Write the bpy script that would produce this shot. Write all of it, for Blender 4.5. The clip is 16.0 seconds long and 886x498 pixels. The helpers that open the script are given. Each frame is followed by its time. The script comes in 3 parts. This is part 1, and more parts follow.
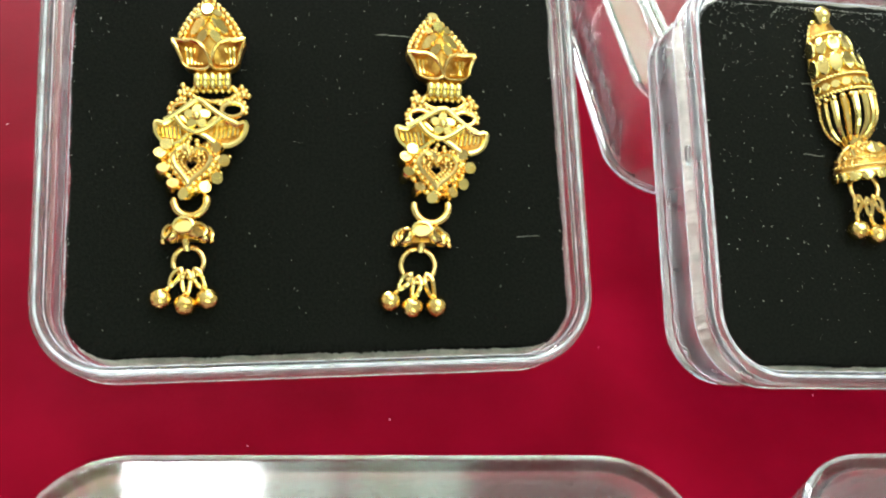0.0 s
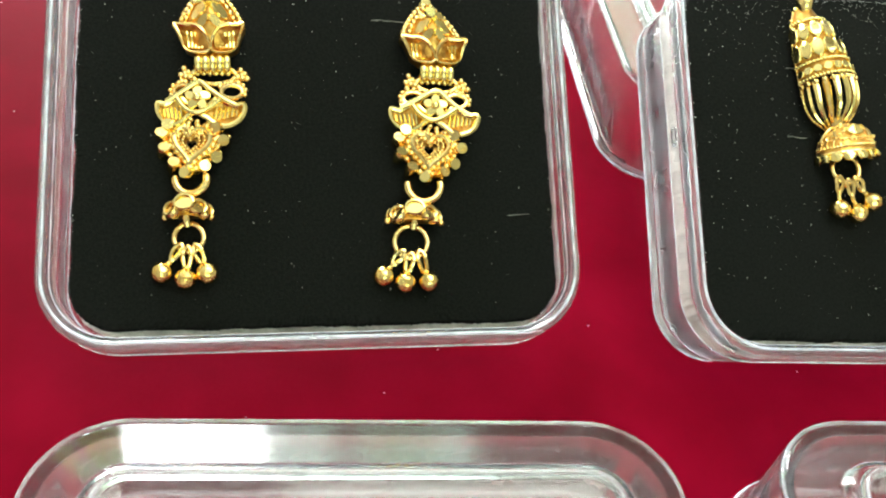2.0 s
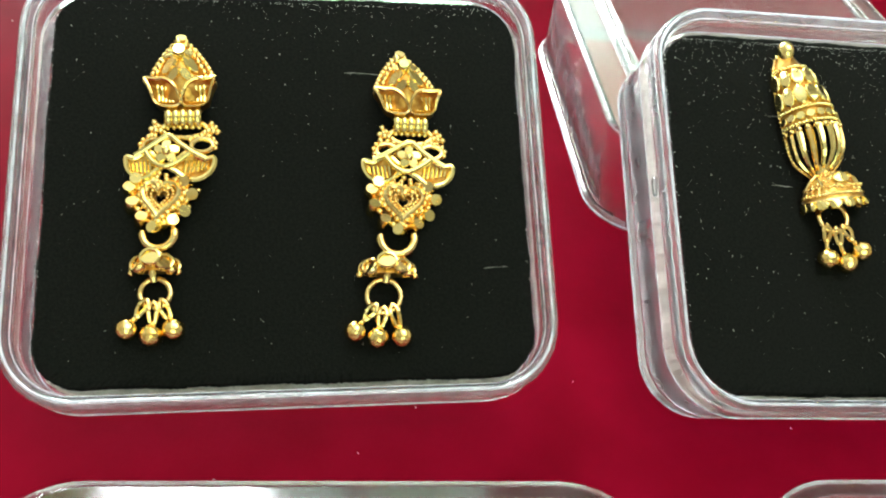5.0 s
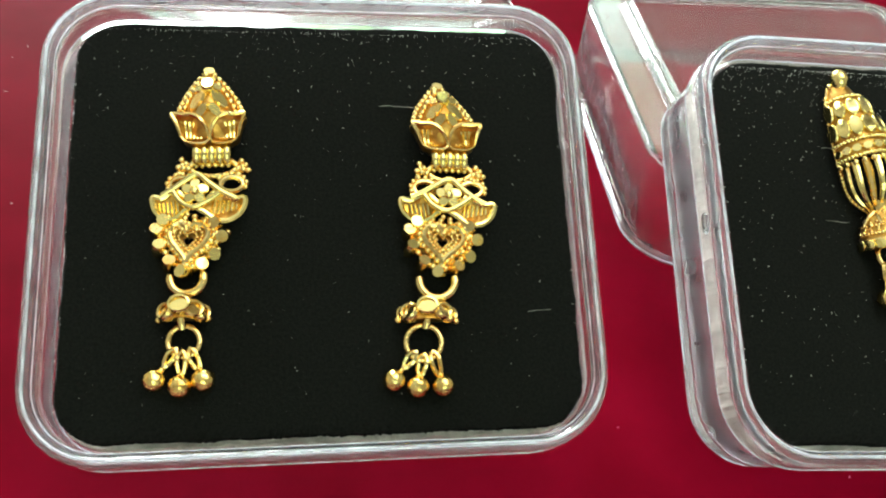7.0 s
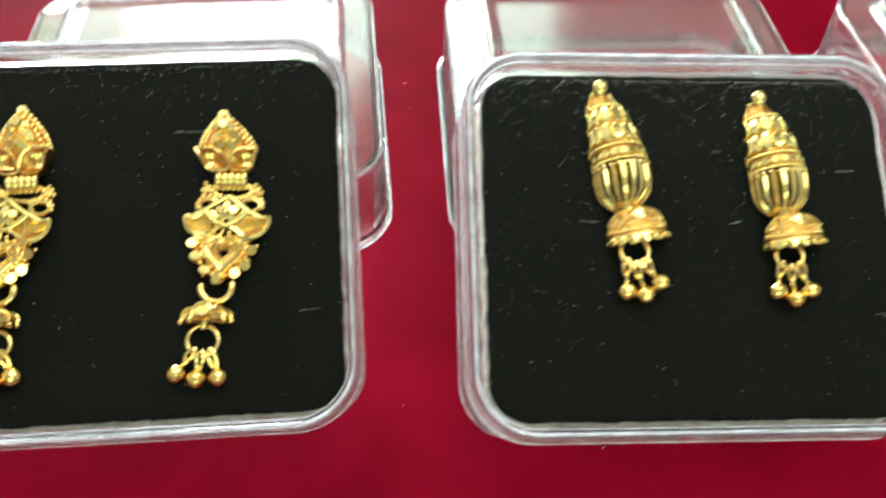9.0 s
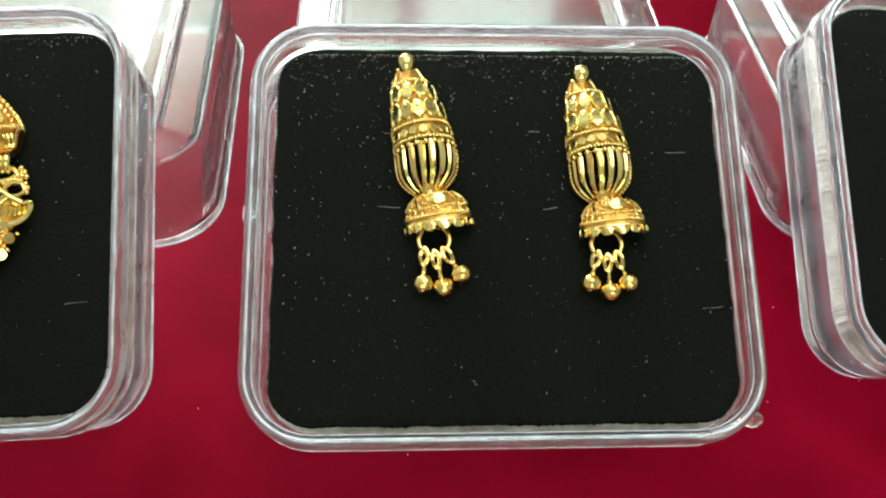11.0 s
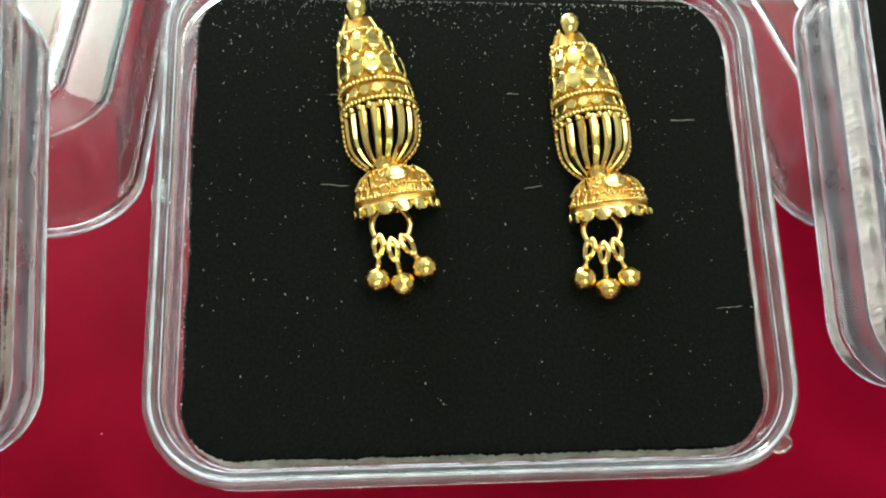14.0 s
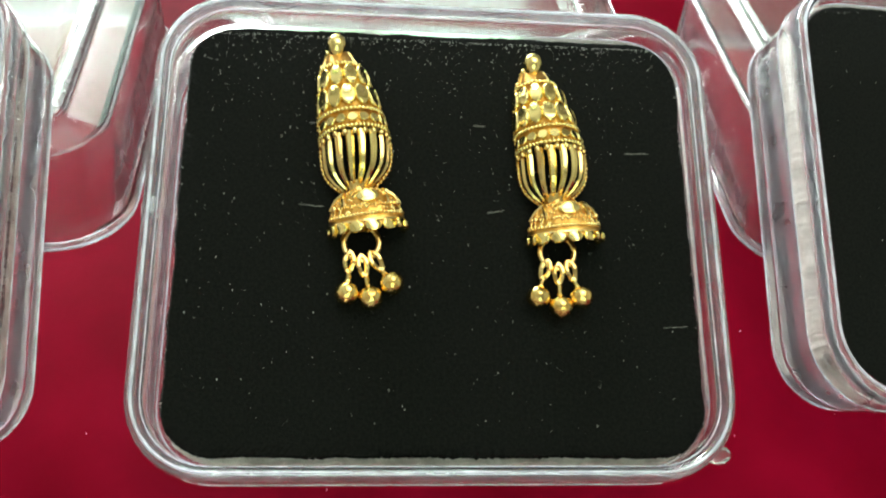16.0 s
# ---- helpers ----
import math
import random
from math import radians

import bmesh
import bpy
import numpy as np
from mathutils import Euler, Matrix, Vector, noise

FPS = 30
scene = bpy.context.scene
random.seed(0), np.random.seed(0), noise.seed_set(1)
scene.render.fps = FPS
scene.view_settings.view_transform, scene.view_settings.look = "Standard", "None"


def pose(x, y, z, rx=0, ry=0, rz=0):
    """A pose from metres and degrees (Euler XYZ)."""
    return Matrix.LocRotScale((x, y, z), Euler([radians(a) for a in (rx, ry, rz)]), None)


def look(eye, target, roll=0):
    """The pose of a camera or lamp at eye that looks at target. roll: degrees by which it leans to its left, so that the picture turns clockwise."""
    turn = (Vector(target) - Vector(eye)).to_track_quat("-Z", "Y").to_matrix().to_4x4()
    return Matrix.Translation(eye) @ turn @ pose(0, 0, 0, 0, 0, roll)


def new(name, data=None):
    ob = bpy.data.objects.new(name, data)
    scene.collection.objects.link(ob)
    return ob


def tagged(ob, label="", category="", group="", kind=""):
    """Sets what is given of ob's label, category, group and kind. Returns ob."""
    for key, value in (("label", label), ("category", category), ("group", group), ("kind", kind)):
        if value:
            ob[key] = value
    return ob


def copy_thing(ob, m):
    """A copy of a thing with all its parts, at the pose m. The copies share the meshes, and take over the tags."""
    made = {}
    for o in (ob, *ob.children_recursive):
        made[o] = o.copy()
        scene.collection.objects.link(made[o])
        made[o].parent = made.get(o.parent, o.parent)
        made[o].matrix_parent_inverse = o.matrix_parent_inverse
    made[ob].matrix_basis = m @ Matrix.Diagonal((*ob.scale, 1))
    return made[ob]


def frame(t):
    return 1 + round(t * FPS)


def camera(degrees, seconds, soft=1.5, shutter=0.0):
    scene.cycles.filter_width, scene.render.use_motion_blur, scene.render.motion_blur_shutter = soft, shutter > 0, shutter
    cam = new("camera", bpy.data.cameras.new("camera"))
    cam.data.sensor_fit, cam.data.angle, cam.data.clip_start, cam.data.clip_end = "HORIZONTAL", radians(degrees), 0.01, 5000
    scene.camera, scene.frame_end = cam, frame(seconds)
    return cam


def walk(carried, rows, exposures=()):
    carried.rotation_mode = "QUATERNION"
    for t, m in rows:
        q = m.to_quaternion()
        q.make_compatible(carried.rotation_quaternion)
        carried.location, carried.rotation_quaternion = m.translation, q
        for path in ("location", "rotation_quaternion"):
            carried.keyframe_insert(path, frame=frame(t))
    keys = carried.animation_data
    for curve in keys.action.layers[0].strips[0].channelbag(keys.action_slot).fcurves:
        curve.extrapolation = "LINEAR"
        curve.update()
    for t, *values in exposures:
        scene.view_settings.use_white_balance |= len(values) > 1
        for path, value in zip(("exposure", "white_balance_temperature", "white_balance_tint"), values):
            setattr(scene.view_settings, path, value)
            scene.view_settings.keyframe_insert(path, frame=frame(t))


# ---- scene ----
cam = camera(52.9, 16.0, soft=2.0, shutter=0.6)
PATH = [
    (0, (-0.04442, -0.08814, 0.10528), (-0.02953, -0.02119, 0.03251), 9.67),
    (0.5, (-0.04299, -0.09186, 0.10538), (-0.02853, -0.02450, 0.03291), 9.12),
    (1, (-0.04320, -0.09283, 0.10498), (-0.02876, -0.02512, 0.03282), 9.17),
    (1.5, (-0.04330, -0.09340, 0.10557), (-0.02903, -0.02608, 0.03301), 9.22),
    (2, (-0.04342, -0.09366, 0.10561), (-0.02895, -0.02621, 0.03321), 9.31),
    (2.5, (-0.04323, -0.09377, 0.10422), (-0.02934, -0.02659, 0.03146), 9.22),
    (3, (-0.04206, -0.09581, 0.10332), (-0.02822, -0.02811, 0.03104), 9.22),
    (3.5, (-0.04070, -0.09709, 0.10368), (-0.02651, -0.02908, 0.03176), 9.52),
    (4, (-0.03981, -0.09819, 0.10516), (-0.02573, -0.03013, 0.03326), 9.60),
    (4.5, (-0.03922, -0.09471, 0.10749), (-0.02485, -0.02484, 0.03741), 8.45),
    (4.7, (-0.03757, -0.09387, 0.10405), (-0.02443, -0.02191, 0.03588), 7.64),
    (7, (-0.04157, -0.08503, 0.10193), (-0.02934, -0.01185, 0.03489), 6.77),
    (7.5, (-0.04204, -0.08708, 0.10459), (-0.03234, -0.01444, 0.03655), 5.31),
    (8, (-0.03447, -0.08691, 0.10783), (-0.02614, -0.01653, 0.03728), 4.02),
    (8.5, (-0.02295, -0.09107, 0.11586), (-0.01494, -0.02315, 0.04291), 3.89),
    (9, (-0.00216, -0.09340, 0.12224), (0.00343, -0.02431, 0.05017), 1.92),
    (9.5, (0.01393, -0.09442, 0.13051), (0.01602, -0.02415, 0.05939), 0.06),
    (10, (0.02587, -0.09166, 0.11788), (0.02940, -0.02238, 0.04586), 0.37),
    (10.2, (0.02737, -0.09088, 0.11633), (0.03071, -0.02105, 0.04483), 0.35),
    (12.3, (0.03357, -0.08284, 0.10425), (0.04051, -0.01459, 0.03149), 2.87),
    (12.5, (0.03389, -0.08139, 0.10279), (0.04102, -0.01327, 0.02993), 2.91),
    (13, (0.03372, -0.07725, 0.09838), (0.04193, -0.00911, 0.02565), 3.41),
    (13.5, (0.03172, -0.07458, 0.09765), (0.04124, -0.00474, 0.02672), 3.85),
    (14, (0.03185, -0.07263, 0.09567), (0.04031, -0.00408, 0.02336), 3.46),
    (14.5, (0.03294, -0.07570, 0.10148), (0.04108, -0.00481, 0.03142), 3.05),
    (15, (0.03360, -0.07726, 0.10133), (0.04214, -0.00564, 0.03207), 3.52),
    (15.5, (0.03463, -0.07982, 0.10161), (0.04357, -0.00746, 0.03318), 4.36),
    (16, (0.03538, -0.08044, 0.09976), (0.04376, -0.00865, 0.03066), 4.57),
]
EXPOSURES = [(0.0, 0.35), (1.0, 0.6), (2.0, 0.38), (3.0, 0.3), (4.5, 0.28), (7.0, 0.0), (8.0, 0.08), (9.0, 0.2), (9.8, 0.06), (10.2, -0.06), (12.5, 0.05), (16.0, -0.06)]
walk(cam, [(t, look(eye, target, roll)) for t, eye, target, roll in PATH], EXPOSURES)

# ---- world, windows' light ----
world = bpy.data.worlds.new("world")
scene.world = world
world.use_nodes = True
sky = world.node_tree.nodes.new("ShaderNodeTexSky")
sky.sky_type, sky.sun_disc = "NISHITA", False
sky.sun_elevation, sky.sun_rotation = radians(50), radians(200)
world.node_tree.links.new(sky.outputs[0], world.node_tree.nodes["Background"].inputs[0])
world.node_tree.nodes["Background"].inputs[1].default_value = 0.1


def area_lamp(name, size_x, size_y, power, color, m):
    data = bpy.data.lights.new(name, "AREA")
    data.shape, data.size, data.size_y, data.energy, data.color = "RECTANGLE", size_x, size_y, power, color
    ob = new(name, data)
    ob.matrix_world = m
    return ob


NORTH, SOUTH, EAST, WEST, CEIL, GROUND = 1.5, -1.6, 1.7, -1.7, 1.75, -0.75
area_lamp("window_daylight", 0.36, 1.2, 46, (0.97, 0.98, 1.0), look((-0.33, NORTH + 0.03, 0.84), (-0.33, 0, 0.84)))
area_lamp("window_daylight_low", 0.4, 0.3, 12, (0.97, 0.98, 1.0), look((-0.74, NORTH + 0.03, 0.39), (-0.74, 0, 0.39)))
# added fill light, set in a south window that is never seen
area_lamp("south_fill", 0.9, 0.9, 2, (0.94, 1.0, 0.82), look((0.2, SOUTH - 0.04, 1.05), (0.1, 0, 0.2)))
area_lamp("ceiling_light", 1.4, 1.1, 17.5, (0.88, 1.0, 0.86), look((0.60, -0.05, CEIL - 0.035), (0.60, -0.051, 0)))


# ---- materials ----
def material(name, color, rough=0.5, metal=0.0, **more):
    m = bpy.data.materials.new(name)
    m.use_nodes = True
    b = m.node_tree.nodes["Principled BSDF"]
    b.inputs["Base Color"].default_value = (*color, 1)
    b.inputs["Roughness"].default_value, b.inputs["Metallic"].default_value = rough, metal
    for k, v in more.items():
        b.inputs[k.replace("_", " ")].default_value = v
    return m


def node(m, kind, **values):
    n = m.node_tree.nodes.new(kind)
    for k, v in values.items():
        n.inputs[k.replace("_", " ")].default_value = v
    return n


def vary(m, scale, low, high, where="Base Color", detail=4.0, start=0.35, end=0.65):
    """Noise of a real size between two values of a shader's input."""
    t = m.node_tree
    coord = node(m, "ShaderNodeTexCoord")
    n = node(m, "ShaderNodeTexNoise", Scale=scale, Detail=detail)
    ramp = node(m, "ShaderNodeValToRGB")
    t.links.new(coord.outputs["Object"], n.inputs["Vector"])
    t.links.new(n.outputs["Fac"], ramp.inputs[0])
    e = ramp.color_ramp.elements
    e[0].position, e[1].position = start, end
    e[0].color, e[1].color = [(*c, 1) if isinstance(c, tuple) else (c, c, c, 1) for c in (low, high)]
    t.links.new(ramp.outputs[0], t.nodes["Principled BSDF"].inputs[where])
    return n


def bump(m, scale, strength, distance=0.0002, detail=3.0):
    t = m.node_tree
    coord = node(m, "ShaderNodeTexCoord")
    n = node(m, "ShaderNodeTexNoise", Scale=scale, Detail=detail)
    b = node(m, "ShaderNodeBump", Strength=strength, Distance=distance)
    t.links.new(coord.outputs["Object"], n.inputs["Vector"])
    t.links.new(n.outputs["Fac"], b.inputs["Height"])
    t.links.new(b.outputs[0], t.nodes["Principled BSDF"].inputs["Normal"])


RED = material("red_laminate", (0.42, 0.006, 0.022), 0.5, Specular_IOR_Level=0.008)
vary(RED, 60, (0.122, 0.0006, 0.0072), (0.160, 0.0011, 0.0110))
bump(RED, 900, 0.25, 0.00006)
VELVET = material("black_velvet", (0.006, 0.006, 0.005), 0.95, Specular_IOR_Level=0.15, Sheen_Weight=0.018)
vary(VELVET, 2500, (0.0016, 0.0018, 0.0014), (0.0065, 0.007, 0.0055))
bump(VELVET, 5000, 0.5, 0.0001)
FOAM = material("white_foam", (0.78, 0.76, 0.72), 0.9)
vary(FOAM, 500, (0.50, 0.48, 0.42), (0.78, 0.75, 0.67))
bump(FOAM, 1500, 0.8, 0.0004)
GOLD = material("gold_plate", (1.0, 0.72, 0.22), 0.15, 1.0)
vary(GOLD, 600, (0.95, 0.60, 0.18), (1.0, 0.78, 0.34))
bump(GOLD, 2500, 0.35, 0.00008)
# rougher, darker orange gold: the recesses' shade is put into its colour
SHADED_GOLD = material("gold_recess_shade", (0.66, 0.34, 0.07), 0.3, 1.0)
vary(SHADED_GOLD, 900, (0.52, 0.24, 0.05), (0.80, 0.46, 0.12))
bump(SHADED_GOLD, 3000, 0.5, 0.0001)
GOLD_CUT = material("gold_cut_facet", (1.0, 0.80, 0.31), 0.16, 1.0)
bump(GOLD_CUT, 1200, 0.15, 0.00005)
HAMMERED = material("hammered_gold", (1.0, 0.72, 0.24), 0.14, 1.0)
vary(HAMMERED, 900, (0.96, 0.60, 0.16), (1.0, 0.78, 0.30))
bump(HAMMERED, 1100, 0.9, 0.0002, 1.0)
CUT = material("velvet_backing", (0.34, 0.34, 0.31), 0.9)
LINT = material("lint", (0.75, 0.74, 0.70), 0.9)
PLASTER = material("cream_plaster", (0.40, 0.37, 0.32), 0.9)
vary(PLASTER, 3, (0.34, 0.31, 0.27), (0.45, 0.42, 0.37))
CEILING = material("white_ceiling", (0.6, 0.6, 0.57), 0.9)
vary(CEILING, 2, (0.55, 0.55, 0.52), (0.64, 0.64, 0.61))
TILES = material("floor_tile", (0.35, 0.31, 0.27), 0.4)
vary(TILES, 8, (0.28, 0.25, 0.21), (0.42, 0.37, 0.32))
FRAME = material("white_frame_paint", (0.75, 0.75, 0.73), 0.4)
WOOD = material("brown_wood", (0.16, 0.08, 0.04), 0.5)
vary(WOOD, 25, (0.10, 0.05, 0.025), (0.22, 0.12, 0.06))


def clear_plastic(name, haze, tint=(0.97, 0.98, 0.985)):
    """Clear moulded polystyrene with light scuffing: glass with a little white scatter, which also paints in pale
    reflections.
    """
    m = bpy.data.materials.new(name)
    m.use_nodes = True
    t = m.node_tree
    b = t.nodes["Principled BSDF"]
    b.inputs["Base Color"].default_value = (*tint, 1)
    b.inputs["Transmission Weight"].default_value = 1.0
    b.inputs["Roughness"].default_value = 0.09
    b.inputs["IOR"].default_value = 1.5
    white = node(m, "ShaderNodeBsdfDiffuse", Color=(0.83, 0.87, 0.95, 1))
    mix = node(m, "ShaderNodeMixShader")
    n = node(m, "ShaderNodeTexNoise", Scale=260.0, Detail=5.0)
    coord = node(m, "ShaderNodeTexCoord")
    ramp = node(m, "ShaderNodeMapRange")
    ramp.inputs["From Min"].default_value, ramp.inputs["From Max"].default_value = 0.35, 0.75
    ramp.inputs["To Min"].default_value, ramp.inputs["To Max"].default_value = haze * 0.5, haze * 1.6
    t.links.new(coord.outputs["Object"], n.inputs["Vector"])
    t.links.new(n.outputs["Fac"], ramp.inputs["Value"])
    t.links.new(ramp.outputs[0], mix.inputs[0])
    t.links.new(b.outputs[0], mix.inputs[1])
    t.links.new(white.outputs[0], mix.inputs[2])
    t.links.new(mix.outputs[0], t.nodes["Material Output"].inputs[0])
    return m


PLASTIC = clear_plastic("clear_plastic", 0.036)
LID_PLASTIC = clear_plastic("clear_lid_plastic", 0.018)
# strong white scatter: the glints along clear edges put into the colour
EDGE = clear_plastic("plastic_edge_glint", 0.4)
LID_EDGE = clear_plastic("lid_edge_glint", 0.14)


def glow(name, build):
    m = bpy.data.materials.new(name)
    m.use_nodes = True
    t = m.node_tree
    t.nodes.remove(t.nodes["Principled BSDF"])
    e = node(m, "ShaderNodeEmission")
    t.links.new(e.outputs[0], t.nodes["Material Output"].inputs[0])
    build(m, t, e)
    return m


def garden(m, t, e):
    """Bright overcast sky above soft green trees."""
    coord = node(m, "ShaderNodeTexCoord")
    n = node(m, "ShaderNodeTexNoise", Scale=1.6, Detail=6.0)
    ramp = node(m, "ShaderNodeValToRGB")
    t.links.new(coord.outputs["Object"], n.inputs["Vector"])
    t.links.new(n.outputs["Fac"], ramp.inputs[0])
    ramp.color_ramp.elements[0].position, ramp.color_ramp.elements[1].position = 0.4, 0.62
    ramp.color_ramp.elements[0].color, ramp.color_ramp.elements[1].color = (0.14, 0.27, 0.09, 1), (0.66, 0.96, 0.83, 1)
    t.links.new(ramp.outputs[0], e.inputs[0])
    e.inputs[1].default_value = 5.0


GARDEN = glow("garden_backdrop", garden)


# ---- mesh helpers ----
def mesh_object(name, bm, mat, smooth=True):
    bmesh.ops.recalc_face_normals(bm, faces=bm.faces)
    me = bpy.data.meshes.new(name)
    bm.to_mesh(me)
    bm.free()
    me.materials.append(mat)
    if smooth:
        for p in me.polygons:
            p.use_smooth = True
        me.set_sharp_from_angle(angle=radians(46))
    return new(name, me)


def part(name, bm, mat, parent, label="", smooth=True):
    ob = mesh_object(name, bm, mat, smooth)
    ob.parent = parent
    return tagged(ob, label)


def block(bm, x0, x1, y0, y1, z0, z1):
    v = [bm.verts.new(p) for p in ((x0, y0, z0), (x1, y0, z0), (x1, y1, z0), (x0, y1, z0), (x0, y0, z1), (x1, y0, z1), (x1, y1, z1), (x0, y1, z1))]
    for f in ((0, 3, 2, 1), (4, 5, 6, 7), (0, 1, 5, 4), (1, 2, 6, 5), (2, 3, 7, 6), (3, 0, 4, 7)):
        bm.faces.new([v[i] for i in f])


def rounded(w, d, r, n=8):
    """A rectangle with round corners, counter-clockwise."""
    out = []
    for cx, cy, a in ((1, 1, 0), (-1, 1, 90), (-1, -1, 180), (1, -1, 270)):
        for i in range(n + 1):
            q = radians(a + 90 * i / n)
            out.append((cx * (w / 2 - r) + r * math.cos(q), cy * (d / 2 - r) + r * math.sin(q)))
    return out


def ragged(w, d, r, amount, seed, n=420):
    """A rounded rectangle, finely cut, with a torn edge."""
    base = rounded(w, d, r, 10)
    base.append(base[0])
    steps = [math.dist(a, b) for a, b in zip(base, base[1:])]
    total, out, k, run = sum(steps), [], 0, 0.0
    for i in range(n):
        s = total * i / n
        while run + steps[k] < s:
            run += steps[k]
            k += 1
        u = (s - run) / steps[k] if steps[k] else 0.0
        x, y = (base[k][q] + (base[k + 1][q] - base[k][q]) * u for q in (0, 1))
        f = (0.6 * noise.noise((x * 4200, y * 4200, seed)) + 0.7 * noise.noise((x * 300, y * 300, seed + 5))) * amount
        e = math.hypot(x / w, y / d)
        out.append((x + f * x / w / e, y + f * y / d / e))
    return out


def loft(bm, rings, cap=(True, True), loop=False):
    """Skins rings of points of one count."""
    vs = [[bm.verts.new(p) for p in ring] for ring in rings]
    n = len(vs[0])
    pairs = list(zip(vs, vs[1:])) + ([(vs[-1], vs[0])] if loop else [])
    for a, b in pairs:
        for i in range(n):
            bm.faces.new((a[i], a[(i + 1) % n], b[(i + 1) % n], b[i]))
    if not loop and cap[0]:
        bm.faces.new(vs[0][::-1])
    if not loop and cap[1]:
        bm.faces.new(vs[-1])
    return vs


def moulded(profile, w, d, r, flare=0.0, neck=0.0, foot=-1.0):
    """A bmesh of a rounded tray from rows of inset and height, the last ring capped, the first too; its ends spread by flare from neck down to foot."""
    bm = bmesh.new()
    rings = []
    for i, z in profile:
        wide = 2 * flare * max(0.0, (neck - z) / (neck - foot))
        rings.append([(x, y, z) for x, y in rounded(w + wide - 2 * i, d - 2 * i, max(r - i, 0.0008))])
    loft(bm, rings)
    return bm


# ---- the room ----
def wall(name, x0, x1, y0, y1, z0, z1, mat, label):
    bm = bmesh.new()
    block(bm, x0, x1, y0, y1, z0, z1)
    return tagged(mesh_object(name, bm, mat, False), label, "wall", kind="structure")


def wall_with_opening(name, y0, y1, ox0, ox1, oz0, oz1, label):
    """A wall along x between two heights with one opening through it."""
    bm = bmesh.new()
    block(bm, WEST, ox0, y0, y1, GROUND, CEIL)
    block(bm, ox1, EAST, y0, y1, GROUND, CEIL)
    block(bm, ox0, ox1, y0, y1, GROUND, oz0)
    block(bm, ox0, ox1, y0, y1, oz1, CEIL)
    return tagged(mesh_object(name, bm, PLASTER, False), label, "wall", kind="structure")


wall_with_opening("wall_north", NORTH, NORTH + 0.15, -1.3, 0.4, 0.2, 1.6, "cream plastered wall with a window opening")
wall_with_opening("wall_south", SOUTH - 0.15, SOUTH, -0.35, 0.75, 0.5, 1.6, "unseen cream plastered wall with an added high window opening")
wall("wall_east", EAST, EAST + 0.15, SOUTH - 0.15, NORTH + 0.15, GROUND, CEIL, PLASTER, "plain cream plastered wall")
wall("wall_west", WEST - 0.15, WEST, SOUTH - 0.15, NORTH + 0.15, GROUND, CEIL, PLASTER, "plain cream plastered wall")
tagged(wall("floor", WEST, EAST, SOUTH, NORTH, GROUND - 0.1, GROUND, TILES, "brown stone tile floor of the room"), category="floor")
tagged(wall("ceiling", WEST, EAST, SOUTH, NORTH, CEIL, CEIL + 0.1, CEILING, "plain white painted ceiling"), category="ceiling")


def window(name, x0, x1, z0, z1, y, mullions):
    w = tagged(new(name), "white painted window frame letting in daylight", "window", kind="structure")
    w.location = (0, y, 0)
    for a, b, c, d in [(x0, x0 + 0.04, z0, z1), (x1 - 0.04, x1, z0, z1), (x0 + 0.04, x1 - 0.04, z0, z0 + 0.04), (x0 + 0.04, x1 - 0.04, z1 - 0.04, z1)] + [(q - 0.02, q + 0.02, z0 + 0.04, z1 - 0.04) for q in mullions]:
        bm = bmesh.new()
        block(bm, a, b, -0.025, 0.025, c, d)
        part("window_frame", bm, FRAME, w, smooth=False)
    return w


window("window_1", -1.3, 0.4, 0.2, 1.6, NORTH + 0.07, (-0.97, 0.05))
ceiling_lamp = tagged(new("ceiling_lamp"), "flat fluorescent ceiling light with a white frame", "ceiling lamp")
for x0, x1, y0, y1 in ((-0.14, 1.34, -0.64, -0.60), (-0.14, 1.34, 0.50, 0.54), (-0.14, -0.10, -0.60, 0.50), (1.30, 1.34, -0.60, 0.50)):
    bm = bmesh.new()
    block(bm, x0, x1, y0, y1, CEIL - 0.05, CEIL - 0.001)
    part("lamp_frame", bm, FRAME, ceiling_lamp, smooth=False)
bm = bmesh.new()
block(bm, -0.10, 1.30, -0.60, 0.50, CEIL - 0.014, CEIL - 0.001)
part("lamp_back", bm, FRAME, ceiling_lamp, smooth=False)
# unseen south window, added to hold the fill lamp
window("unseen_window", -0.35, 0.75, 0.5, 1.6, SOUTH - 0.07, ())
for y in (NORTH + 1.2, SOUTH - 1.2):
    bm = bmesh.new()
    block(bm, -4, 4, y - 0.01, y + 0.01, -1.0, 3.0)
    tagged(mesh_object("backdrop", bm, GARDEN, False), "soft green garden and sky outside the window", "backdrop", kind="structure")

# ---- the table ----
table = tagged(new("display_table"), "table with a smooth glossy red laminate top", "table")
bm = bmesh.new()
loft(bm, [[(x, y, z) for x, y in rounded(0.9, 0.6, 0.01, 4)] for z in (-0.02, -0.0005, 0.0)])
part("tabletop", bm, RED, table, "glossy crimson red top")
for sx in (-1, 1):
    for sy in (-1, 1):
        bm = bmesh.new()
        loft(bm, [[(sx * 0.4 + x, sy * 0.26 + y, z) for x, y in rounded(q, q, 0.004, 3)] for z, q in ((GROUND, 0.032), (-0.02, 0.045))])
        part("leg", bm, WOOD, table, "brown wooden leg")

# ---- clear boxes with velvet pads ----
BW, BD, BH, BR = 0.0706, 0.0609, 0.0158, 0.0099
PAD_Z = -0.0044


